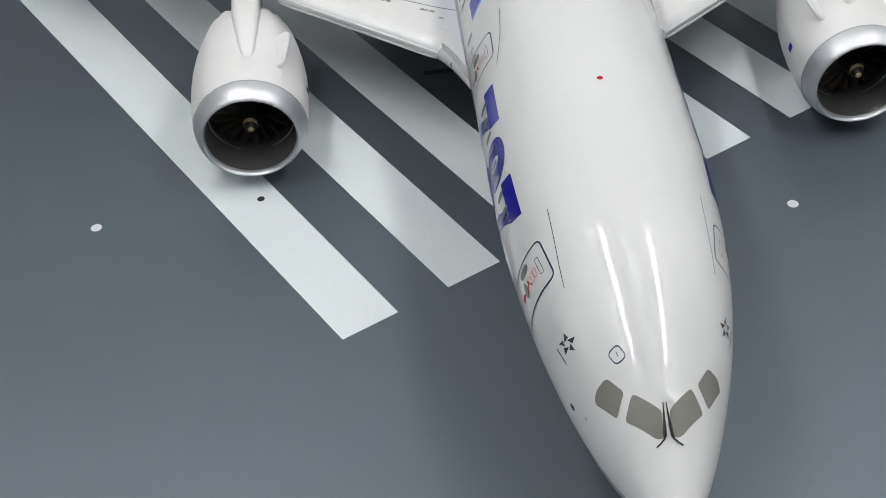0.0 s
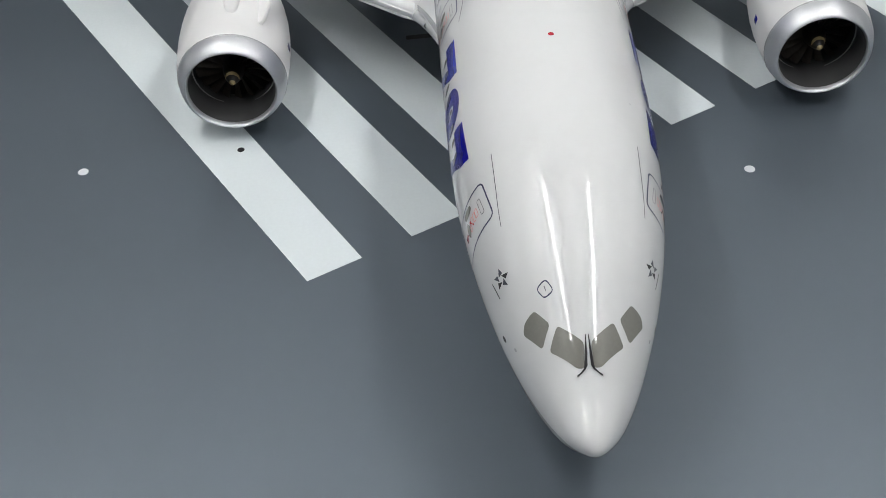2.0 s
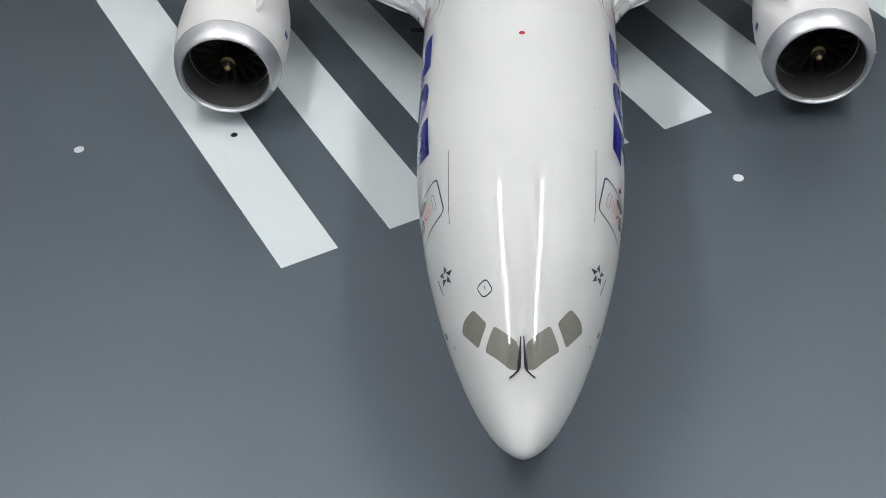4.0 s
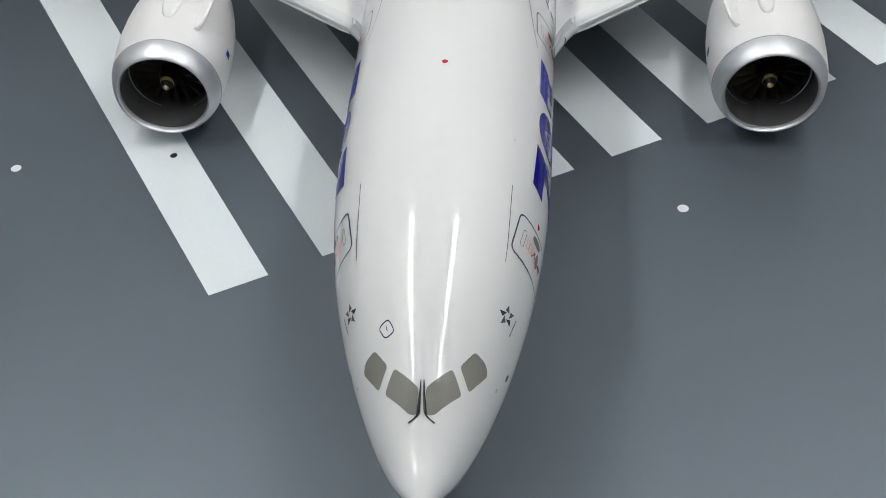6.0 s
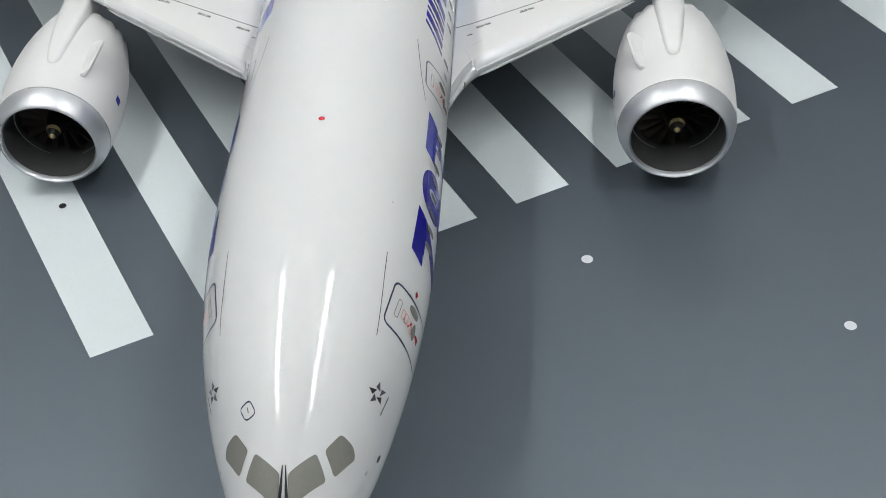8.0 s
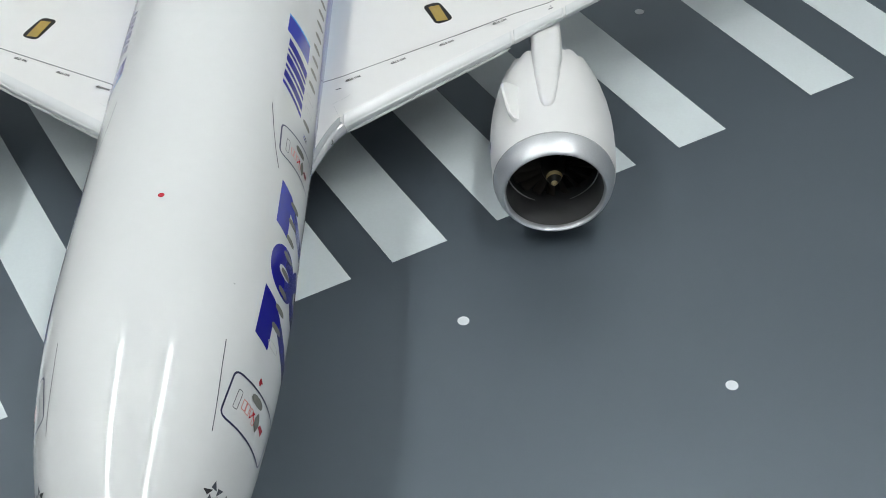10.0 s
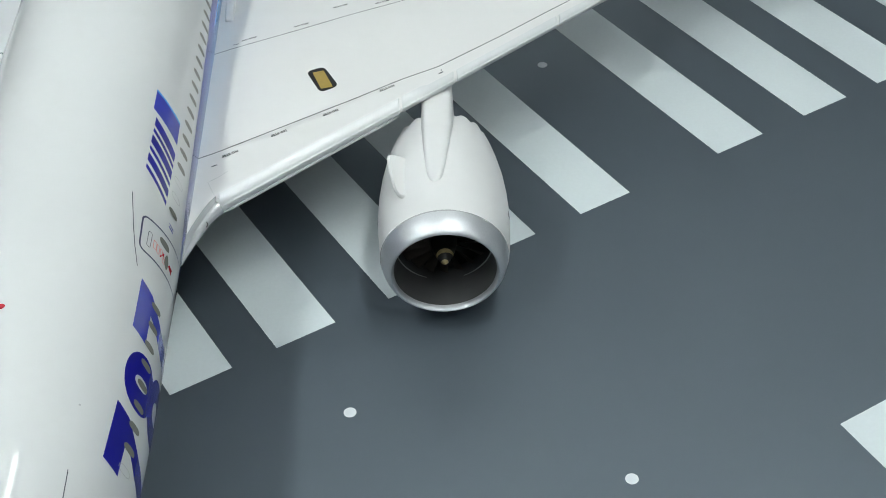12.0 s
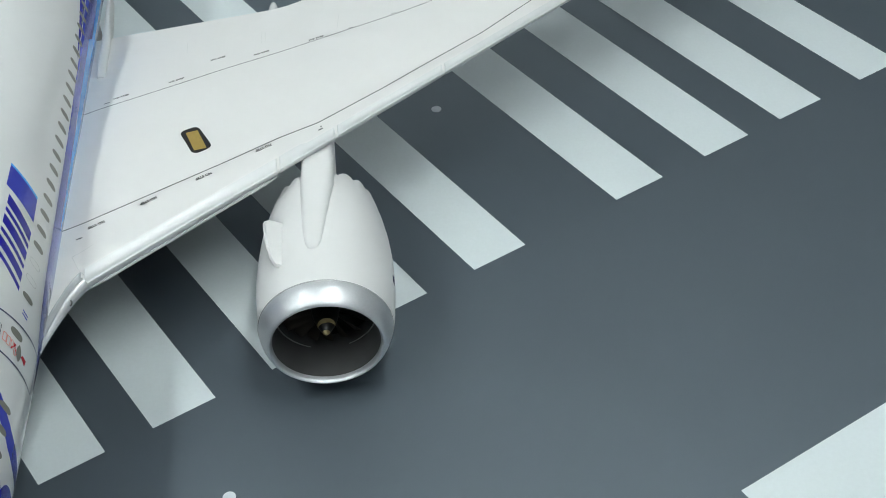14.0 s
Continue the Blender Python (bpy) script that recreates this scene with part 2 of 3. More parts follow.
# ---------- the unseen box round it, added to bounce and hold in the light ---
for name, box in (
    ("wall_north", (-BOX_X, BOX_X, BOX_Y1, BOX_Y1 + 3, -2, BOX_Z)),
    ("wall_south", (-BOX_X, BOX_X, BOX_Y0 - 3, BOX_Y0, -2, BOX_Z)),
    ("wall_west", (-BOX_X - 3, -BOX_X, BOX_Y0 - 3, BOX_Y1 + 3, -2, BOX_Z)),
    ("wall_east", (BOX_X, BOX_X + 3, BOX_Y0 - 3, BOX_Y1 + 3, -2, BOX_Z)),
):
    tagged(part(name, *sheet_box(*box), ROOM if name == "wall_south" else BOUNCE_WALL if name == "wall_north" else WALL, smooth=False), "unseen dim curtain added to close the photo box" if name == "wall_south" else "unseen pale photo box wall added for bounce", "wall", kind="structure")
tagged(part("ceiling", *sheet_box(-BOX_X - 3, BOX_X + 3, BOX_Y0 - 3, BOX_Y1 + 3, BOX_Z, BOX_Z + 3), LID, smooth=False), "unseen pale grey photo box lid", "ceiling", kind="structure")


def led_strip(x):
    strip = tagged(new("led_strip"), "white strip of lit LEDs under the lid", "lamp", "strips of LEDs")
    strip.location = (x * MM, 0, (BOX_Z - 0.6) * MM)
    part("backing", *sheet_box(-15, 15, STRIP_Y0 - 4, STRIP_Y1 + 4, -0.6, 0.55), STRIP_BACK, strip, smooth=False)
    part("cover", *sheet_box(-12, 12, STRIP_Y0 - 2, STRIP_Y1 + 2, -0.9, -0.62), GLOW, strip, "milky strip cover that glows", smooth=False)
    chip = mesh_of("led", *sheet_box(-1.6, 1.6, -1.6, 1.6, -0.9, 0.0), CHIP, smooth=False)
    count = 54  # two staggered rows
    for k in range(count):
        y = STRIP_Y0 + (STRIP_Y1 - STRIP_Y0) * k / (count - 1)
        shared("led", chip, strip, pose((7 if k % 2 else -7) * MM, y * MM, -0.95 * MM))
    return strip


led_strip(-STRIP_X)
led_strip(STRIP_X)

# ---------- the airliner model ----------
airliner = tagged(new("airliner_model"), "white die-cast airliner model with blue prints standing on a mat", "model plane")
airliner.location, airliner.rotation_euler = (0.36 * MM, 0, 0), (0, 0, radians(0.6))

NOSE = 5.2
TAIL0, TAIL1 = 185.0, 287.0
Y_KNOT = [5.2, 6.5, 10.1, 17.3, 26.3, 35.3, 47.3, 56.3, 66, 78, 90, 102, 135, 185]
A_KNOT = [0, 2.05, 4.35, 7.6, 10.6, 12.55, 13.95, 14.35, 14.5, 14.65, 14.8, 14.95, 15.1, 15.1]
T_KNOT = [19.9, 21.5, 23.6, 28.4, 33.7, 36.5, 38.3, 38.85, 39.0, 39.08, 39.15, 39.25, 39.35, 39.35]
B_KNOT = [19.9, 18.1, 14.8, 12.0, 10.9, 10.5, 9.8, 9.4, 9.2, 9.1, 9.0, 8.9, 8.8, 8.8]


def section(y):
    """Half width, top and bottom of the fuselage at y."""
    s, k = math.sqrt(max(y - NOSE, 0)), np.sqrt(np.array(Y_KNOT) - NOSE)
    a, t, b = (float(pchip(k, knots, s)) for knots in (A_KNOT, T_KNOT, B_KNOT))
    if y > TAIL0:
        u = (y - TAIL0) / (TAIL1 - TAIL0)
        a *= 1 - 0.9 * u ** 1.7
        t -= 4.0 * u ** 2
        b += (t - b - 3.0) * u ** 1.35
    return a, t, b


def skin(y, angle, off=0.0):
    """The fuselage's skin at y and an angle from the crown, + to +x, raised by off."""
    def at(yy, aa):
        a, t, b = section(yy)
        return Vector((a * math.sin(aa) + 0.002 * max(0.0, yy - 50.0), yy, (t + b) / 2 + (t - b) / 2 * math.cos(aa)))
    p = at(y, angle)
    if off:
        e = 0.02
        p -= (at(y + e, angle) - at(y - e, angle)).cross(at(y, angle + e) - at(y, angle - e)).normalized() * off
    return p


def side_angle(y, z, side):
    a, t, b = section(y)
    return side * math.acos(max(-1.0, min(1.0, (z - (t + b) / 2) / ((t - b) / 2))))


def top_angle(x, y):
    return math.asin(max(-1.0, min(1.0, x / section(y)[0])))


def fuselage_mesh():
    ys = [NOSE + 0.02] + [NOSE + 61 * (k / 70) ** 2 for k in range(2, 71)] + list(np.linspace(67.5, TAIL0, 60)) + list(np.linspace(TAIL0 + 2, TAIL1, 50))
    n = 112
    rings = [[tuple(skin(y, 2 * math.pi * k / n)) for k in range(n)] for y in ys]
    verts, faces = loft(rings, True, False, True)
    verts.append((0, NOSE, 19.9))
    faces += [(len(verts) - 1, (k + 1) % n, k) for k in range(n)]
    return verts, faces


fuselage = part("fuselage", *fuselage_mesh(), WHITE, airliner, "glossy white painted fuselage")

SPREAD = 14.0  # flat print coordinates: y and angle * SPREAD


def print_on(name, flat_shape, mat, off=0.035, label="", parent=None):
    verts, faces = flat_shape
    return part(name, [tuple(skin(y, v / SPREAD, off)) for y, v in verts], faces, mat, parent or fuselage, label)


def on_side(points, side):
    """Flat print coordinates of points given as (y, z) on one side."""
    lift = lambda y: 0.6 * min(1.0, max(0.0, (y - 45) / 30)) if side < 0 else 0.0
    return [(y, SPREAD * side_angle(y, z + lift(y), side)) for y, z in points]


def on_top(points):
    """Flat print coordinates of points given as (x, y) on the crown."""
    return [(y, SPREAD * top_angle(x, y)) for x, y in points]


# windows
WINDOW_Z, WINDOW_HIGH, WINDOW_WIDE = 27.7, 1.18, 0.5
for side in (1, -1):
    centres = [50.1, 53.1, 56.1, 59.15, 62.2, 65.1, 68.15, 71.2, 88.35] + [97.35 + 3.04 * k for k in range(24)]
    for y in centres:
        print_on("window", filled(on_side(ellipse(y, WINDOW_Z, WINDOW_WIDE, WINDOW_HIGH, 24, 2.6), side)), GREY_PRINT, 0.06)
    for y in (47.3, 91.35, 94.3):
        print_on("plugged_window", ribbon(on_side(ellipse(y, WINDOW_Z, WINDOW_WIDE, WINDOW_HIGH, 24, 2.6), side), 0.08, True), PALE_PRINT, 0.06, "thin grey outline of a plugged window")


# the large blue number on each side
def glyph_side(points, y0, width, side):
    """Places a digit: u runs to the reader's right, z is height."""
    return on_side([(y0 + u if side > 0 else y0 + width - u, z) for u, z in points], side)


DIGIT = 8.5
SEVEN = [(0.75, 31.2), (8.5, 31.2), (7.6, 28.9), (5.9, 27.0), (4.7, 25.2), (3.75, 22.9), (3.1, 20.3), (0.6, 20.3), (1.2, 23.2), (2.2, 25.5), (3.7, 27.3), (4.6, 28.62), (0, 28.62)]
for side in (1, -1):
    # the rear 7 gets the lighter blue: its reflected glare is put into the colour
    for y0, mat in ((45.9, NAVY), (64.7, BLUE)):
        print_on("digit", filled(glyph_side(SEVEN, y0, DIGIT, side)), mat, 0.03, "solid blue figure 7")
    rings = []
    for cx, cz, rx, rz, hx, hz in ((4.2, 27.95, 4.05, 3.15, 0.85, 1.4), (4.2, 22.4, 4.45, 3.4, 1.4, 1.5)):
        outer = glyph_side(ellipse(cx, cz, rx, rz, 40, 2.2), 55.0, 8.4, side)
        inner = glyph_side(ellipse(cx, cz, hx, hz, 40, 2.2), 55.0, 8.4, side)
        bands = [[tuple(np.array(o) + (np.array(i) - np.array(o)) * f) for o, i in zip(outer, inner)] for f in (0, 0.25, 0.5, 0.75, 1)]
        rings.append(loft(bands, True))
    print_on("digit", join(*rings), NAVY, 0.03, "solid blue figure 8")

# doors: corner points (y, z) from the upper front corner round to the lower front one
DOORS = ([(34.2, 31.7), (40.3, 31.95), (40.15, 22.0), (33.75, 22.3)], [(77.4, 32.4), (83.05, 32.65), (84.0, 21.8), (77.8, 21.8)])
PANEL_LINES = {
    1: ([(32.05, 31.5), (34.5, 32.15), (37.0, 32.73), (40, 33.35), (43.1, 33.85)], [(74.35, 32.15), (77.2, 32.95), (80.1, 33.55), (85.4, 34.37)]),
    -1: ([(31.9, 31.65), (34.5, 32.4), (37.0, 33.05), (40, 33.7), (43.0, 34.2)], [(74.8, 32.55), (77.5, 33.35), (80.5, 34.0), (85.5, 34.6)]),
}


def door_print(corners, side):
    aft, top = corners[1]
    box = lambda y0, y1, z0, z1: [(aft + y0, top + z0), (aft + y1, top + z0), (aft + y1, top + z1), (aft + y0, top + z1)]
    door = print_on("door", ribbon(on_side(rounded(corners, 0.95), side), 0.26, True, 0.35), NAVY_LINE, 0.05, "navy outline of a cabin door", airliner)
    print_on("door_window", filled(on_side(ellipse(aft - 1.2, top - 4.3, 0.6, 1.2, 22, 2.6), side)), GREY_PRINT, 0.06, parent=door)
    lever = rounded([(aft - 2.0, top - 5.2), (aft - 3.0, top - 4.75), (aft - 3.9, top - 4.75), (aft - 4.65, top - 5.5), (aft - 3.4, top - 5.95), (aft - 2.6, top - 5.65)], 0.3)
    print_on("handle_recess", filled(on_side(lever, side), 0.5), GREY_PRINT, 0.06, parent=door)
    print_on("handle_outline", ribbon(on_side(rounded(box(-4.35, -1.85, -1.75, -1.15), 0.3), side), 0.09, True), LINE_PRINT, 0.06, "thin dark outline of a handle flap", parent=door)
    for y0, y1, z0, z1 in ((-3.75, -2.5, -2.75, -2.2), (-3.85, -2.55, -3.4, -2.85), (-3.55, -2.6, -4.05, -3.6), (-4.25, -3.35, -4.75, -4.3)):
        print_on("warning_mark", ribbon(on_side(rounded(box(y0, y1, z0, z1), 0.12), side), 0.12, True, 0.3), PINK, 0.06, parent=door)
    for pts in ([(-3.9, -3.7), (-2.7, -4.5)], [(-2.7, -4.1), (-3.9, -4.9)]):
        print_on("warning_stroke", ribbon(on_side([(aft + y, top + z) for y, z in pts], side), 0.2, step=0.3), RED, 0.06, parent=door)
    print_on("warning_arrow", filled(on_side([(aft - 3.5, top - 5.85), (aft - 2.95, top - 6.2), (aft - 3.0, top - 7.2), (aft - 4.0, top - 7.0), (aft - 3.75, top - 6.5)], side), 0.5), RED, 0.06, parent=door)


for side in (1, -1):
    for corners, line in zip(DOORS, PANEL_LINES[side]):
        door_print(corners, side)
        print_on("panel_line", ribbon(on_side(line, side), 0.12), LINE_PRINT, 0.05)
    if side > 0:
        print_on("red_mark", filled(on_side([(40.95, 28.3), (41.35, 28.5), (42.1, 28.4), (41.8, 28.0), (41.6, 27.75), (41.35, 28.05), (41.0, 28.1)], side), 0.5), RED, 0.05, "small red print beside the door")

print_on("rivet_mark", filled(on_side(ellipse(50.95, 34.66, 0.13, 0.1, 12), 1), 0.4), PALE_PRINT, 0.05)

# slanted blue shapes behind the second door
BARS = [[(y, 29.55), (y + wide, 29.55), (y + wide + 3.3, 33.5), (y + 3.3, 33.5)] for y, wide in ((87.9, 0.75), (89.4, 1.5), (91.6, 0.7), (93.0, 1.6), (95.2, 0.7), (96.5, 1.7))]
for side in (1, -1):
    for bar in BARS:
        pts = bar if side > 0 else [(200.2 - y, z) for y, z in bar]
        print_on("blue_bar", filled(on_side(pts, side)), NAVY, 0.03)
    slash = [(100.1, 29.55), (104.3, 29.7), (106.6, 34.0), (102.8, 34.0)]
    pts = slash if side > 0 else [(y - 9.6, z) for y, z in slash]
    print_on("blue_slash", filled(on_side(pts, side)), BLUE, 0.03, "blue slanted block")
    rim = [(104.3, 29.7), (104.75, 29.7), (107.0, 34.0), (106.6, 34.0)]
    pts = rim if side > 0 else [(y - 9.6 - 4.5, z) for y, z in rim]
    print_on("light_blue_edge", filled(on_side(pts, side)), SKY_BLUE, 0.03)

# the blue band along the wing's root
for side in (1, -1):
    rows = [80.0 + 2.0 * k for k in range(53)]
    upper = [(y, 24.9 - 6.5 * math.exp(-(y - 80) / 6) + 0.0037 * max(0, y - 88) ** 1.6) for y in rows]
    lower = [(y, 14.0 if y < 95 else float(np.interp(y, [95, 110, 135, 152], [21.0, 22.8, 24.2, 25.0]))) for y in rows]
    verts, faces = loft([on_side([(u[0], u[1] + (l[1] - u[1]) * f) for u, l in zip(upper, lower)], side) for f in np.linspace(0, 1, 9)], False)
    print_on("blue_band", (verts, faces), BLUE, 0.05, "blue livery band above the wing")
    lower = [(y, z) for y, z in lower if y >= 95]
    verts, faces = loft([on_side([(y, z + (13.8 - z) * f) for y, z in lower], side) for f in np.linspace(0, 1, 6)], False)
    print_on("light_blue_band", (verts, faces), SKY_BLUE, 0.05, "light blue livery band above the wing")
    # navy of the band, painted darker where the white wing's reflection ends
    for wedge in ([(145.8, 26.0), (149.2, 23.6), (160.0, 24.4), (170.0, 26.6), (158.0, 27.0)], [(138.5, 27.25), (150.0, 28.9), (165.0, 31.4), (165.0, 29.3), (150.0, 27.7)]):
        print_on("navy_wedge", filled(on_side(wedge, side)), NAVY, 0.055, "dark navy wedge of the livery band, past the wing's glare")
    for dy in (0.0, 0.5):
        print_on("small_blue_mark", filled(on_side([(85.2 + dy, 27.0), (85.4 + dy, 27.0), (85.6 + dy, 28.2), (85.4 + dy, 28.2)], side)), BLUE, 0.05)

# grey belly
belly = []
for y in [5.6, 6.2, 7, 8, 9.5, 11, 13, 16, 20, 25, 30, 36, 42, 50, 60, 70, 80, 90, 100, 110]:
    edge_angle = side_angle(y, 18.6 + 0.75 * math.exp(-(y - 5.2) / 2.2), 1)
    belly.append([(y, SPREAD * (edge_angle + (2 * math.pi - 2 * edge_angle) * k / 40)) for k in range(41)])
print_on("belly_paint", loft(belly, False), BELLY, 0.03, "light grey painted belly")

# cockpit
for side in (1, -1):
    front = rounded([(side * x, y) for x, y in ((0.42, 15.85), (3.3, 18.1), (4.35, 15.95), (1.4, 13.4), (0.55, 13.3))], 0.42)
    rear = rounded([(side * x, y) for x, y in ((5.75, 20.6), (6.95, 20.2), (7.1, 19.3), (5.1, 16.6), (4.1, 18.55))], 0.4)
    print_on("windscreen", filled(on_top(front), 0.5), GREY_PRINT, 0.06, "grey cockpit windscreen pane")
    print_on("cockpit_window", filled(on_top(rear), 0.5), GREY_PRINT, 0.06, "grey cockpit side window")
    path = [(0.17, 16.6), (0.22, 15.6), (0.3, 14.5), (0.38, 13.6), (0.55, 13.25), (0.95, 12.95), (1.45, 12.68)]
    spots = [skin(y, top_angle(side * x, y), 0.14) for x, y in path]
    part("wiper", *tube(spots, [0.05, 0.09, 0.16, 0.18, 0.11, 0.08, 0.1]), BLACK, fuselage, "thin black windscreen wiper")
    # five small dark wedges in a ring and the stroke beside them
    for k in range(5):
        a = 2 * math.pi * k / 5 + 0.3
        cy, cz = 26.45, 28.05
        ring = lambda r, t: (cy + 0.95 * r * math.cos(a + t), cz + 0.85 * r * math.sin(a + t))
        print_on("emblem_wedge", filled(on_side([ring(1.5, 0.1), ring(0.48, -0.8), ring(0.85, 0.68)], side), 0.5), BLACK if k % 2 else LINE_PRINT, 0.05)
    print_on("dark_stroke", ribbon(on_side([(27.3, 26.4), (24.9, 26.2)], side), 0.2), BLACK, 0.05)
    print_on("probe_mark", filled(on_side(ellipse(21.8, 22.3, 0.5, 0.34, 14), side), 0.4), BLACK, 0.05)
    print_on("probe_mark", filled(on_side(ellipse(19.3, 23.0, 0.28, 0.2, 12), side), 0.4), PALE_PRINT, 0.05)
hatch = print_on("escape_hatch", ribbon(on_top(rounded([(-4.2, 23.05), (-5.35, 22.5), (-4.5, 21.15), (-3.35, 21.6)], 0.5)), 0.16, True, 0.3), NAVY_LINE, 0.05, "thin navy outline of a roof hatch", airliner)
print_on("hatch_mark", ribbon(on_top([(-4.42, 22.4), (-4.26, 21.85)]), 0.14), LINE_PRINT, 0.05, parent=hatch)


def dome(cx, cy, length, width, height, mat, name, label, sharp=0.0):
    rings = []
    for k in range(9):
        f = math.cos(k / 8 * math.pi / 2 * 0.985)
        ring = []
        for j in range(24):
            a = 2 * math.pi * j / 24
            y = cy + length / 2 * f * math.cos(a)
            x = cx + width / 2 * f * math.sin(a) * (1 + sharp * math.cos(a))
            base = skin(y, top_angle(x, y))
            ring.append((base.x, base.y, base.z - 0.05 + height * math.sin(k / 8 * math.pi / 2)))
        rings.append(ring)
    return part(name, *loft(rings, True, True, True), mat, fuselage, label)


dome(0.35, 62.0, 0.8, 0.85, 0.2, RED, "beacon_light", "small red beacon lamp")
dome(0.2, 124.3, 4.2, 1.5, 1.1, BLACK, "antenna", "black teardrop antenna", -0.55)


# ---------- wings ----------
def wing_line(x):
    """Leading edge y, trailing edge y, leading edge z and relative thickness at span x."""
    le = 99.95 + 0.675 * (x - 17.93)
    if x < 17.93:
        le -= 0.5 * (17.93 - x) ** 1.75
    if x > 120:
        le += 0.012 * (x - 120) ** 2
    te = 158.15 + 0.04 * (x - 15.4) + (0.34 * (x - 44.4) if x > 44.4 else 0) + (0.008 * (x - 120) ** 2 if x > 120 else 0)
    te = max(te, le + 2.0)
    thick = 0.12 - 0.02 * min(1, max(0, (x - 20) / 100))
    if x < 17.93:  # the root's forward sweep thins to its edge
        thick *= (te - 99.95 - 0.675 * (x - 17.93)) / (te - le)
    return le, te, 17.6 + 0.085 * (x - 17.93), thick


def squared(x, y):
    """Plan coordinates of the mat, turned square to the model."""
    return x - 0.36 + 0.0105 * y, y - 0.0105 * x


def foil(c, t):
    return 5 * t * (0.2969 * math.sqrt(c) - 0.126 * c - 0.3516 * c * c + 0.2843 * c ** 3 - 0.1036 * c ** 4)


def wing_top(x, y, off=0.0):
    le, te, z, t = wing_line(abs(x))
    c = min(1.0, max(0.0, (y - le) / (te - le)))
    return (x, y, z + foil(c, t) * (te - le) + off)


def foil_ring(x, side, n=26, c0=0.0, c1=1.0, grow=0.0):
    le, te, z, t = wing_line(x)
    ring = []
    for k in range(n, -1, -1):
        c = c0 + (c1 - c0) * (k / n) ** 2
        ring.append((side * x, le + c * (te - le) - (grow if c < 0.002 else 0), z + foil(c, t) * (te - le) + grow))
    for k in range(1, n + 1):
        c = c0 + (c1 - c0) * (k / n) ** 2
        ring.append((side * x, le + c * (te - le), z - 0.72 * foil(c, t) * (te - le) - grow))
    return ring


def build_wing(side):
    xs = [11, 12, 13, 13.6, 14.2, 14.8, 15.4, 16, 16.6, 17.2, 17.9] + list(np.linspace(20, 120, 36)) + [125, 130, 135, 140, 144, 147, 149.5]
    wing = part("wing", *loft([foil_ring(x, side) for x in xs], True, True, True), WHITE_WING, airliner, "satin white swept wing with a grey underside")
    wing.data.materials.append(UNDERSIDE)
    for face in wing.data.polygons:
        if face.normal.z < -0.3:
            face.material_index = 1
    for x0, x1 in ((11.5, 17.6), (17.95, 43.8), (44.15, 52.25), (52.65, 69.0), (69.35, 93.0), (93.3, 118.0)):
        spans = [x0, x0 + 0.12] + list(np.linspace(x0 + 0.3, x1 - 0.3, 9)) + [x1 - 0.12, x1]
        rings = []
        for i, x in enumerate(spans):
            chord = wing_line(x)[1] - wing_line(x)[0]
            reach = min(0.12, (1.6 if x < 48 else 1.2) / chord)
            ring = foil_ring(x, side, 14, 0.0, reach, 0.15 if 0 < i < len(spans) - 1 else 0.0)
            rings.append(ring)
        part("slat", *loft(rings, True, True, True), ROOT_METAL if x0 < 12 else PEARL, wing, "pearl white leading edge slat")
    rim = [(side * x, wing_line(x)[0] + 0.16, wing_line(x)[2] - 0.78) for x in np.linspace(18.3, 43.7, 16)]
    part("edge_rim", *tube(rim, [0.05] + [0.24] * 14 + [0.05], 8), PEARL, wing, "thin rim under the leading edge")
    spans = np.linspace(17.7, 12.9, 16)
    cuff = [(side * x, wing_line(x)[0] + 0.85 - 0.35 * k / 15, wing_line(x)[2] + 0.1) for k, x in enumerate(spans)]
    part("root_cuff", *tube(cuff, [1.12 - 0.75 * (k / 15) ** 1.3 for k in range(16)], 16), ROOT_METAL, wing, "polished curved edge at the wing root")
    hinge = [(side * (16.35 + 0.24 * math.cos(a)), 96.9 + 0.3 * math.sin(a), 17.9 + 0.2 * math.sin(a)) for a in (2 * math.pi * k / 12 for k in range(13))]
    part("hinge_ring", *tube(hinge, 0.1, 6), BLACK, wing, "small dark ring at the wing root")
    lines = ([(13.8, 107.8), (24.5, 113.3), (35.8, 119.1), (43.4, 123.2), (49.0, 125.7), (59.0, 132.1), (66.5, 137.2), (74.5, 142.5), (83.0, 149.2), (100, 161.6)], [(13.0, 134.6), (26.4, 139.2), (34.9, 142.3), (52.6, 147.8), (61.7, 150.6), (66.4, 152.4), (90, 163)])
    for line in lines:
        v, f = ribbon([squared(*p) for p in line], 0.135, step=0.6)
        part("panel_line", [wing_top(side * x, y, 0.05) for x, y in v], f, LINE_PRINT, wing)
    v, f = ribbon([squared(*p) for p in ((17.6, 100.9), (16.6, 101.6), (15.7, 103.4), (18.4, 105.6))], 0.03)
    part("root_outline", [wing_top(side * x, y, 0.05) for x, y in v], f, PALE_PRINT, wing)
    for line in (((28.2, 152.2), (28.35, 148.8)), ((40.2, 152.1), (40.3, 148.6)), ((40.75, 152.1), (40.85, 148.6)), ((52.7, 153.6), (52.3, 149.1))):
        v, f = ribbon([squared(*p) for p in line], 0.07)
        part("flap_mark", [wing_top(side * x, y, 0.05) for x, y in v], f, FAINT_PRINT, wing)
    for line in (((16.0, 106.35), (16.8, 106.75)), ((16.5, 136.9), (17.4, 137.2)), ((49.0, 124.3), (49.7, 124.7)), ((49.3, 124.95), (49.5, 125.05)), ((54.05, 148.55), (54.85, 148.75)), ((61.0, 150.85), (61.85, 151.05))):
        v, f = ribbon([squared(*p) for p in line], 0.17)
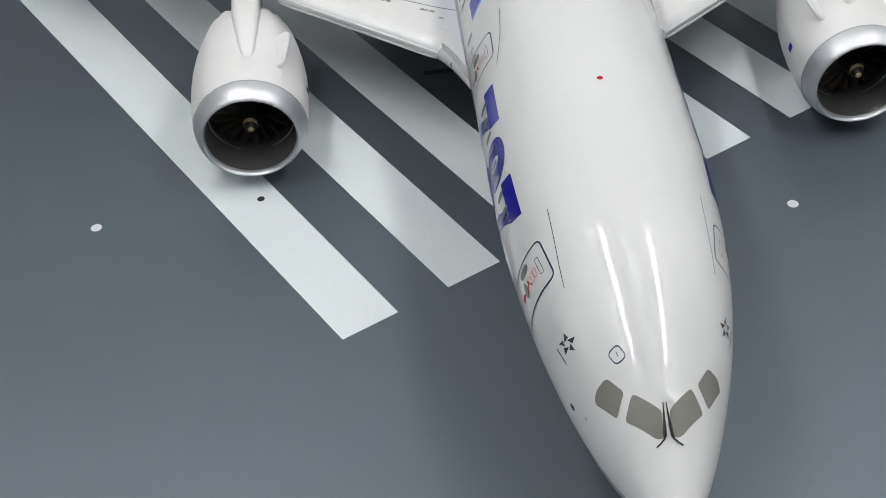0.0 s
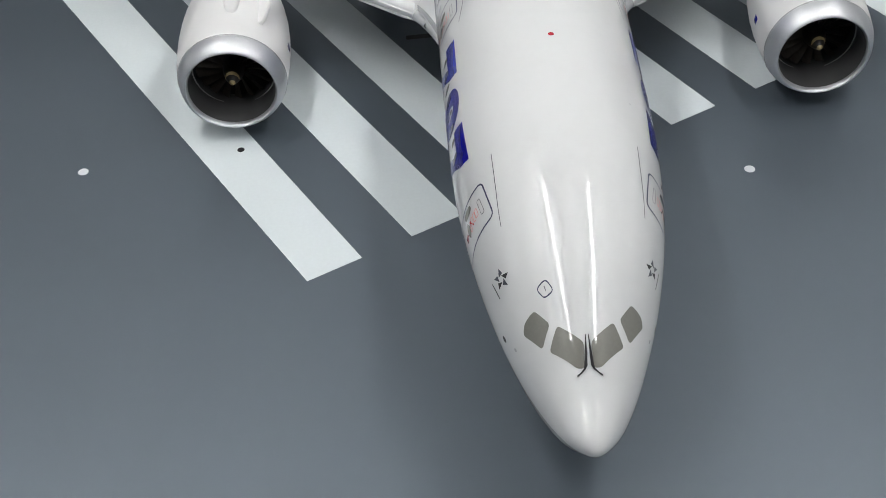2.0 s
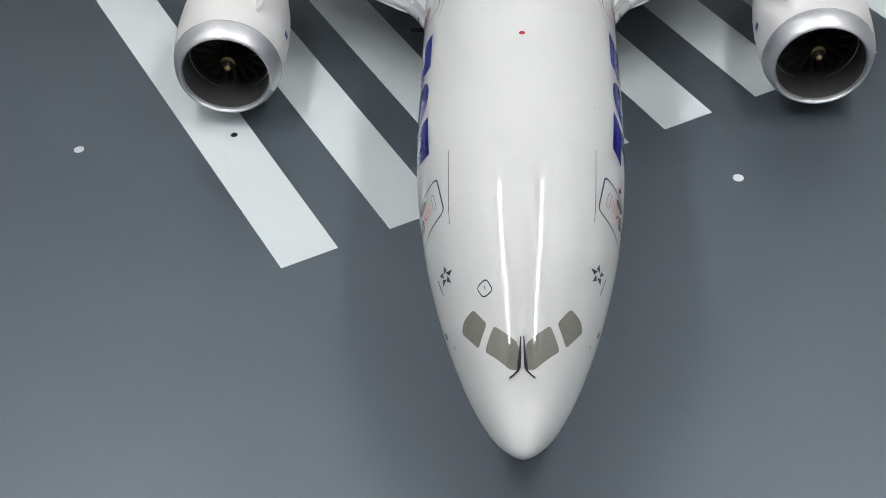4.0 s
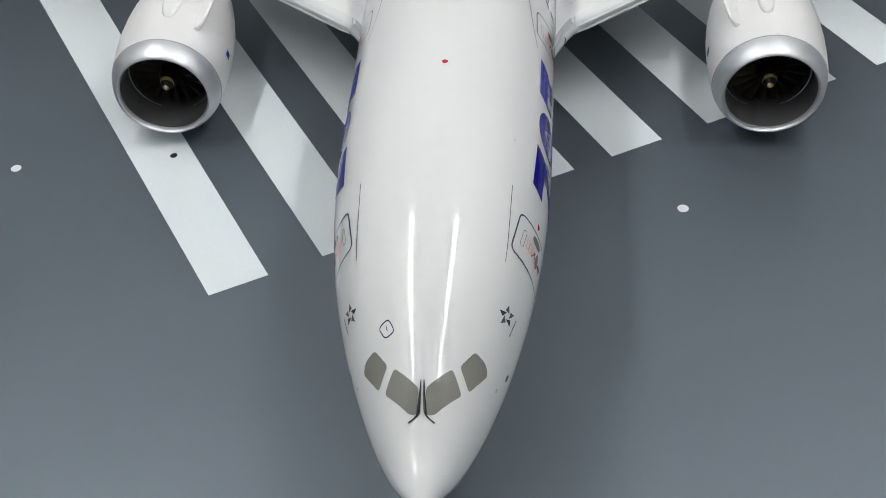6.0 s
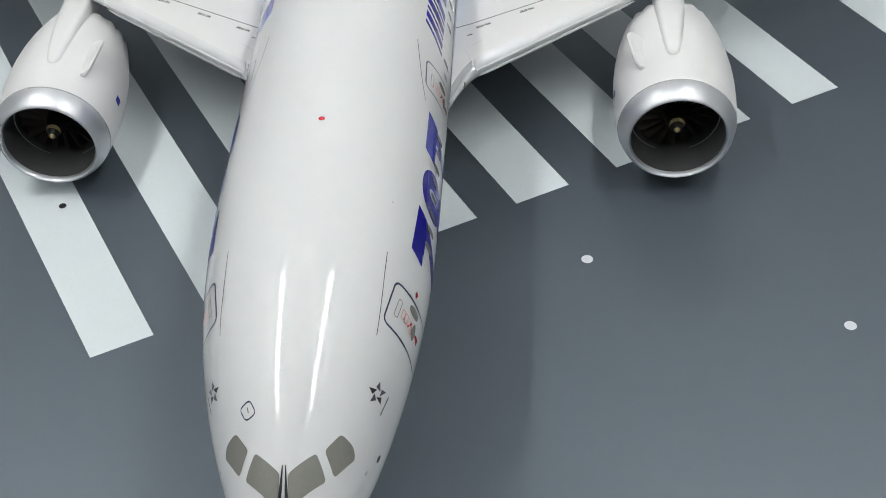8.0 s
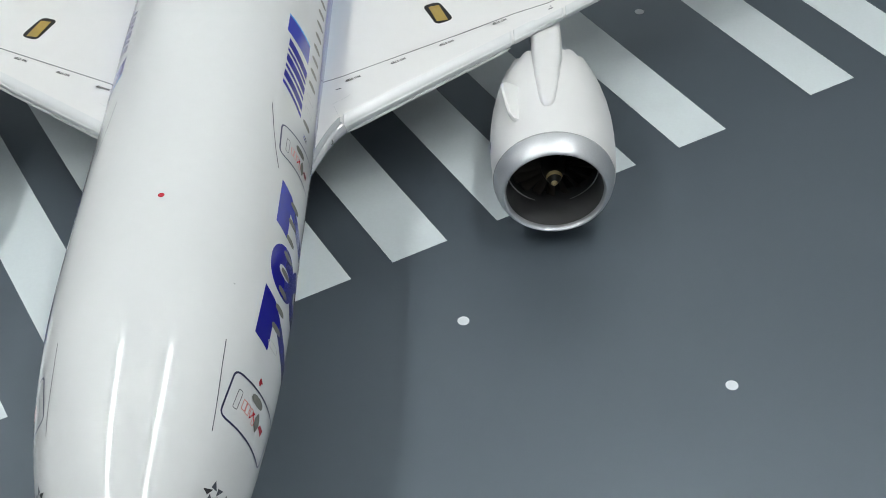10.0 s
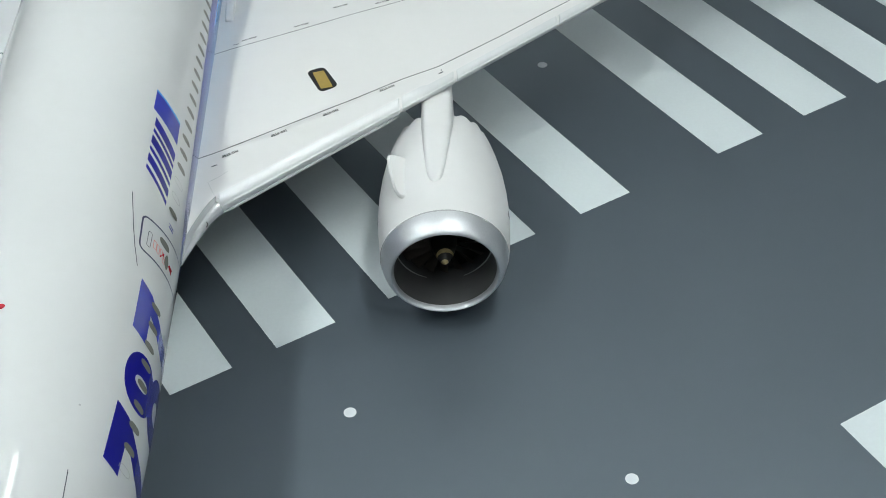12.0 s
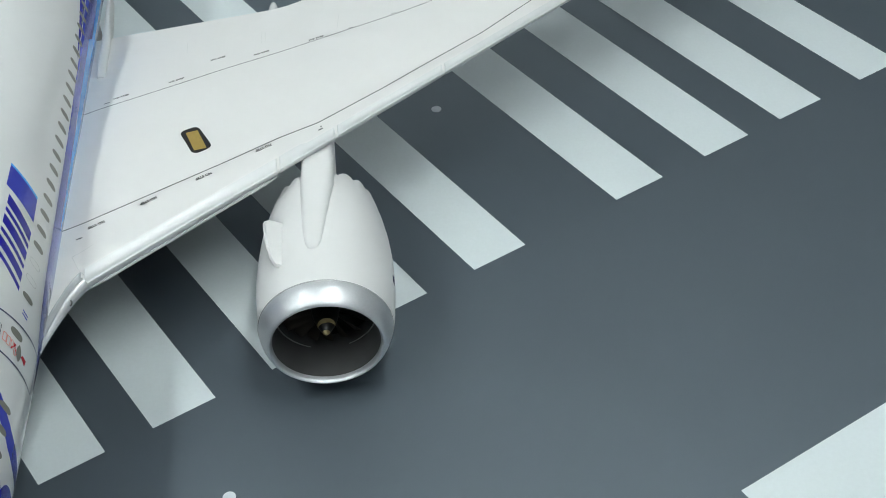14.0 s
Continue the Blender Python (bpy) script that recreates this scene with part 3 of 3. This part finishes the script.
        part("dark_tick", [wing_top(side * x, y, 0.05) for x, y in v], f, LINE_PRINT, wing)
    # the gold plate in its black frame
    for name, pts, r, mat, off in (("black_frame", [(28.75, 126.7), (31.4, 127.7), (33.9, 122.4), (31.1, 121.1)], 1.1, BLACK, 0.05), ("gold_plate", [(29.75, 126.25), (31.45, 126.6), (33.0, 122.3), (31.2, 122.0)], 0.15, GOLD, 0.08)):
        v, f = filled(rounded([squared(*p) for p in pts], r), 0.8)
        part(name, [wing_top(side * x, y, off) for x, y in v], f, mat, wing)
    return wing


wings = {side: build_wing(side) for side in (1, -1)}


def words(text, x, y, turn, height, side, wing):
    """Printed words that follow the wing's upper skin."""
    curve = bpy.data.curves.new("words", "FONT")
    curve.body, curve.size, curve.align_x, curve.align_y, curve.resolution_u = text, height * 1.4, "CENTER", "CENTER", 2
    curve.space_character = 1.12
    curve.offset = 0.075 * height
    lettering = bpy.data.objects.new("words", curve)
    flat_mesh = bpy.data.meshes.new_from_object(lettering)
    c, s = math.cos(radians(turn)), math.sin(radians(turn))
    x, y = squared(abs(x), y)
    x *= side
    verts = [wing_top(x + c * v.co.x - s * v.co.y, y + s * v.co.x + c * v.co.y, 0.06) for v in flat_mesh.vertices]
    faces = [tuple(p.vertices) for p in flat_mesh.polygons]
    bpy.data.objects.remove(lettering)
    bpy.data.meshes.remove(flat_mesh)
    return part("lettering", verts, faces, BLACK, wing, "small black words NO STEP", smooth=False)


for side in (1, -1):
    for x, y in ((18.45, 108.85), (25.3, 112.65), (32.75, 116.6), (41.1, 121.4)):
        words("NO STEP", side * x, y, side * 26 + 180, 0.41, side, wings[side])
    for x, y, turn in ((19.0, 138.3, 18), (27.3, 140.85, 17), (33.5, 145.7, 16), (40.4, 145.4, 15), (49.0, 147.2, 14)):
        words("NO STEP", side * x, y, side * turn, 0.4, side, wings[side])


# fairings under the trailing edge and the plate beside the root
def flap_fairing(x, side):
    le, te, z, t = wing_line(x)
    rings = []
    for k in range(15):
        u = k / 14
        y = te - 14 + 19 * u
        r = 1.55 * math.sqrt(max(0.0, 1 - abs(2 * u - 1) ** 2.2)) + 0.02
        zc = z - 1.2 - 0.6 * u
        rings.append([(side * x + 0.75 * r * math.cos(a), y, zc + r * math.sin(a)) for a in (2 * math.pi * j / 14 for j in range(14))])
    return part("flap_fairing", *loft(rings, True, True, True), WHITE, wings[side])


for side in (1, -1):
    for x in (43.0, 68.0, 92.0):
        flap_fairing(x, side)


# plate beside the fuselage at the trailing edge
for side in (1, -1):
    rings = []
    for y, wide, high in ((145.0, 0.6, 0.2), (145.4, 0.75, 0.45), (148, 0.8, 0.8), (153, 0.75, 1.1), (158, 0.65, 1.4), (164, 0.5, 1.5), (170, 0.3, 1.3)):
        z = wing_top(16.2, min(y, 158))[2]
        rings.append([(side * (16.2 + wide * math.copysign(abs(math.cos(a)) ** 0.5, math.cos(a)) - 0.04 * (y - 145)), y, z - 0.4 + (high + 0.4) * max(0, math.sin(a)) ** 0.5 - 1.5 * max(0, -math.sin(a)) ** 0.5) for a in (2 * math.pi * k / 24 for k in range(24))])
    part("root_plate", *loft(rings, True, True, True), WHITE_COWL, wings[side], "off-white plate between flap and fuselage")


# wing root fairing below the fuselage
def body_fairing():
    rings = []
    for k in range(40):
        u = k / 39
        y = 88 + 92 * u
        f = math.sin(math.pi * min(1, u * 2.2) / 2) ** 0.8 * math.sin(math.pi * min(1, (1 - u) * 2.2) / 2) ** 0.8
        ring = []
        for j in range(48):
            a = 2 * math.pi * j / 48
            x = (9 + 7.3 * f) * math.copysign(abs(math.cos(a)) ** 0.75, math.cos(a))
            z = 13.0 + (3.0 + 3.2 * f) * math.copysign(abs(math.sin(a)) ** 0.75, math.sin(a)) - 1.6 * f
            ring.append((x, y, z))
        rings.append(ring)
    return loft(rings, True, True, True)


part("belly_fairing", *body_fairing(), UNDERSIDE, airliner, "grey fairing under the wing root")


# ---------- engines ----------
ENGINE_X, ENGINE_Y, ENGINE_Z = 49.2, 90.7, 10.9


def revolve(profile, n=72, droop=0.0, chevrons=0, sway=0.0):
    """A body of revolution about the engine's axis from (distance behind the lip, radius) pairs."""
    rings = []
    last = len(profile) - 1
    for i, (d, r) in enumerate(profile):
        ring = []
        for k in range(n):
            a = 2 * math.pi * k / n
            tip = 0.0
            if chevrons and i >= last - 2:
                wave = abs(math.sin(math.pi * k / n * chevrons))
                tip = -0.75 * (1 - wave) * (1 - (last - i) / 3)
            ring.append((r * math.sin(a) + sway * d / 28, d + tip - droop * math.cos(a) * max(0.0, 1 - d / 9), r * math.cos(a) * (1 - (0.028 if droop else 0.0) * max(0.0, -math.cos(a)))))
        rings.append(ring)
    return rings


def blade_mesh():
    rings = []
    for k in range(8):
        r = 1.7 + (6.6 - 1.7) * k / 7
        lean = radians(24 + 34 * k / 7)
        chord = 1.1 + 0.5 * k / 7
        sweep = 0.5 * (k / 7) ** 2 * 1.6
        ring = []
        for u, th in ((-0.5, 0.02), (-0.2, 0.11), (0.2, 0.1), (0.5, 0.02), (0.2, -0.1), (-0.2, -0.08)):
            along_axis, around = u * chord * math.cos(lean), u * chord * math.sin(lean)
            ring.append((around + th * math.cos(lean) + 0.25 * sweep, along_axis - th * math.sin(lean) + sweep * 0.3, r))
        rings.append(ring)
    return loft(rings, True, True, True)


def build_engine(side):
    engine = new("engine")
    engine.parent = airliner
    engine.location = (side * ENGINE_X * MM, ENGINE_Y * MM, ENGINE_Z * MM)
    tagged(engine, "white turbofan engine with a silver inlet ring")
    tilt = 0.03
    lip = [(1.7, 7.24), (1.25, 7.3), (0.93, 7.42), (0.78, 7.58), (0.83, 7.76), (1.05, 7.98), (1.55, 8.3), (2.3, 8.65), (3.3, 8.95), (4.1, 9.08), (4.15, 9.0)]
    part("inlet_ring", *loft(revolve(lip, 96, tilt)), SILVER, engine, "satin silver inlet ring")
    cowl = [(4.05, 9.0), (4.12, 9.1), (6, 9.32), (9.5, 9.52), (12.5, 9.58), (16, 9.45), (19.5, 9.1), (23, 8.5), (25.5, 7.95), (27.2, 7.5), (28.4, 7.15)]
    inside = [(28.35, 6.95), (26, 7.2), (22, 7.6)]
    rings = revolve(cowl, 144, tilt, 18, side * 0.5)
    back = revolve(inside[:1], 144, 0, 0, side * 0.5)
    for k, p in enumerate(rings[-1]):
        back[0][k] = (back[0][k][0], p[1] - 0.02, back[0][k][2])
    part("cowl", *loft(rings + back + revolve(inside[1:], 144, 0, 0, side * 0.5)), WHITE_COWL, engine, "white cowl with a scalloped rear edge")
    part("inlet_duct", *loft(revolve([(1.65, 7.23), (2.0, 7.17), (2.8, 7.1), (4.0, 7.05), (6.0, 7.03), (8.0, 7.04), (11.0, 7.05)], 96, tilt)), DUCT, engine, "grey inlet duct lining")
    part("rub_ring", *loft(revolve([(6.7, 7.03), (6.72, 6.88), (6.88, 6.88), (6.93, 7.03)], 96)), CHROME, engine, "thin bright ring round the fan")
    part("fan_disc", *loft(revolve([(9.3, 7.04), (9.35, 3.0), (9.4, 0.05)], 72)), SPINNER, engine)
    spinner = [(2.9, 0.03), (3.1, 0.3), (3.7, 0.75), (4.6, 1.2), (5.7, 1.6), (6.8, 1.85), (9.3, 2.1)]
    part("spinner", *loft(revolve(spinner, 40)), SPINNER, engine, "black pointed spinner")
    def on_cone(a, d):
        r = float(np.interp(d, [p[0] for p in spinner], [p[1] for p in spinner])) + 0.05
        return (r * math.sin(a), d - 0.03, r * math.cos(a))

    arc = [[on_cone(side * (-1.7 + 3.5 * k / 32), 4.3 + s * (0.1 + 0.18 * math.sin(math.pi * k / 32)) + 0.3 * k / 32) for s in (-1, 0, 1)] for k in range(33)]
    part("swirl", *loft(arc, False), SWIRL, engine, "yellowed white swirl on the spinner")
    tip = [[on_cone(2 * math.pi * k / 20, d) for k in range(20)] for d in (2.9, 3.05, 3.2, 3.32)]
    part("spinner_tip", *loft(tip), SWIRL, engine, "yellowed white spot on the spinner")
    blade = mesh_of("fan_blade", *blade_mesh(), FAN)
    for k in range(18):
        shared("fan_blade", blade, engine, pose(0, 7.95 * MM, 0, 0, 360 * k / 18, 0))
    # strake on the inboard shoulder
    foot, lean = radians(-34 * side), radians(-57 * side)
    out = np.array([math.sin(foot), 0, math.cos(foot)])
    u = np.array([math.sin(lean), 0, math.cos(lean)])
    w = np.array([math.cos(lean), 0, -math.sin(lean)])
    rings = []
    for d, h in ((8.6, 0.1), (8.8, 0.7), (9.6, 1.3), (11.4, 1.75), (13.6, 2.15), (15.4, 2.4), (16.2, 2.4), (16.7, 2.2), (17.0, 1.7), (17.1, 1.0)):
        r0 = float(np.interp(d, [p[0] for p in cowl], [p[1] for p in cowl]))
        ring = []
        for th, f in ((-0.42, 0), (-0.38, 0.6), (-0.3, 0.9), (0, 1.0), (0.3, 0.9), (0.38, 0.6), (0.42, 0)):
            ring.append(tuple(out * (r0 - 0.35) + u * (h + 0.35) * f + w * th * min(1, h + 0.25) + np.array([0, d, 0])))
        rings.append(ring)
    part("strake", *loft(rings, True, True, True), WHITE_COWL, engine, "small white fin on the cowl's shoulder")
    # pylon
    rings = []
    for d, wide, top in ((9.7, 0.5, 9.3), (9.8, 1.2, 9.5), (10.15, 1.9, 9.75), (10.9, 2.5, 9.9), (12.0, 2.9, 9.98), (14, 3.4, 10.02), (18, 4.1, 9.9), (24, 4.8, 9.35), (30, 4.9, 8.8), (40, 4.6, 8.2), (52, 3.0, 7.8), (60, 0.5, 7.5)):
        ring = []
        for k in range(25):
            a = math.pi * k / 24
            x = wide / 2 * math.copysign(abs(math.cos(a)) ** 0.5, math.cos(a))
            ring.append((x + side * (0.25 * d / 30 - 0.75 * max(0.0, 1 - (d - 9.8) / 18)), d, 5.0 + (top - 5.0) * abs(math.sin(a)) ** 0.28))
        rings.append(ring)
    part("pylon", *loft(rings, True, True, True), WHITE_COWL, engine, "white engine pylon under the wing")
    core = [(20, 5.2), (27, 4.6), (33, 3.2), (33.2, 2.9), (30, 2.6)]
    part("core_nozzle", *loft(revolve(core, 48)), SILVER, engine)
    part("lip_seam", *loft(revolve([(4.0, 9.03), (4.02, 9.1), (4.2, 9.13), (4.22, 9.05)], 96, tilt)), PALE_PRINT, engine, "thin grey seam behind the inlet ring")
    # small blue print on both flanks
    for flank in (1, -1):
        verts = []
        for i in range(7):
            for j in range(5):
                a = flank * radians(78 + 8 * i / 6)
                d = 9.9 + 1.4 * j / 4
                r = float(np.interp(d, [p[0] for p in cowl], [p[1] for p in cowl])) + 0.05
                verts.append((r * math.sin(a) + side * 0.4 * d / 28, d, r * math.cos(a)))
        faces = [(i * 5 + j, i * 5 + j + 1, i * 5 + j + 6, i * 5 + j + 5) for i in range(6) for j in range(4)]
        part("cowl_emblem", verts, faces, BLUE, engine, "small blue block printed on the cowl")
    return engine


for side in (1, -1):
    build_engine(side)


# ---------- landing gear ----------
def wheel(parent, x, y, z, r, w):
    tyre = []
    for dx, rr in ((-w / 2, r * 0.62), (-w / 2, r * 0.9), (-w * 0.3, r), (w * 0.3, r), (w / 2, r * 0.9), (w / 2, r * 0.62)):
        tyre.append([(x + dx, y + rr * math.cos(a), z + rr * math.sin(a)) for a in (2 * math.pi * k / 28 for k in range(28))])
    part("tyre", *loft(tyre, True, True, True), RUBBER, parent)


def gear(x, y, top, axles, r):
    leg = part("landing_gear", *join(tube([(x, y, top), (x, y, r)], 0.75, 14), *[tube([(x - 2.2, y + dy, r), (x + 2.2, y + dy, r)], 0.4, 10) for dy in axles], tube([(x, y + min(axles), r), (x, y + max(axles) + 0.01, r)], 0.5, 10)), GEAR, airliner, "grey landing gear leg")
    for dy in axles:
        for dx in (-1.7, 1.7):
            wheel(leg, x + dx, y + dy, r, r, 1.9)


gear(0, 30.0, 13.0, (0.0,), 2.55)
gear(24.0, 142.0, 17.0, (-3.6, 3.6), 3.35)
gear(-24.0, 142.0, 17.0, (-3.6, 3.6), 3.35)


# ---------- tail ----------
def surface(rings_at):
    rings = []
    for base, le, te, t, vertical in rings_at:
        ring = []
        for k in range(12, -1, -1):
            c = (k / 12) ** 2
            ring.append((c, foil(c, t)))
        for k in range(1, 12):
            c = (k / 12) ** 2
            ring.append((c, -foil(c, t)))
        rings.append([((h * (te - le), le + c * (te - le), base[2]) if vertical else (base[0], le + c * (te - le), base[2] + h * (te - le))) for c, h in ring])
    return loft(rings, True, True, True)


part("tail_fin", *surface([((0, 0, 34), 226, 272, 0.1, True), ((0, 0, 60), 251, 279, 0.1, True), ((0, 0, 84), 274, 288, 0.09, True)]), NAVY, airliner, "navy blue tail fin")
for side in (1, -1):
    part("tailplane", *surface([((side * 3, 0, 29), 250, 277, 0.1, False), ((side * 25, 0, 31), 266, 282, 0.1, False), ((side * 49, 0, 33), 281, 290, 0.09, False)]), WHITE, airliner, "white tailplane")
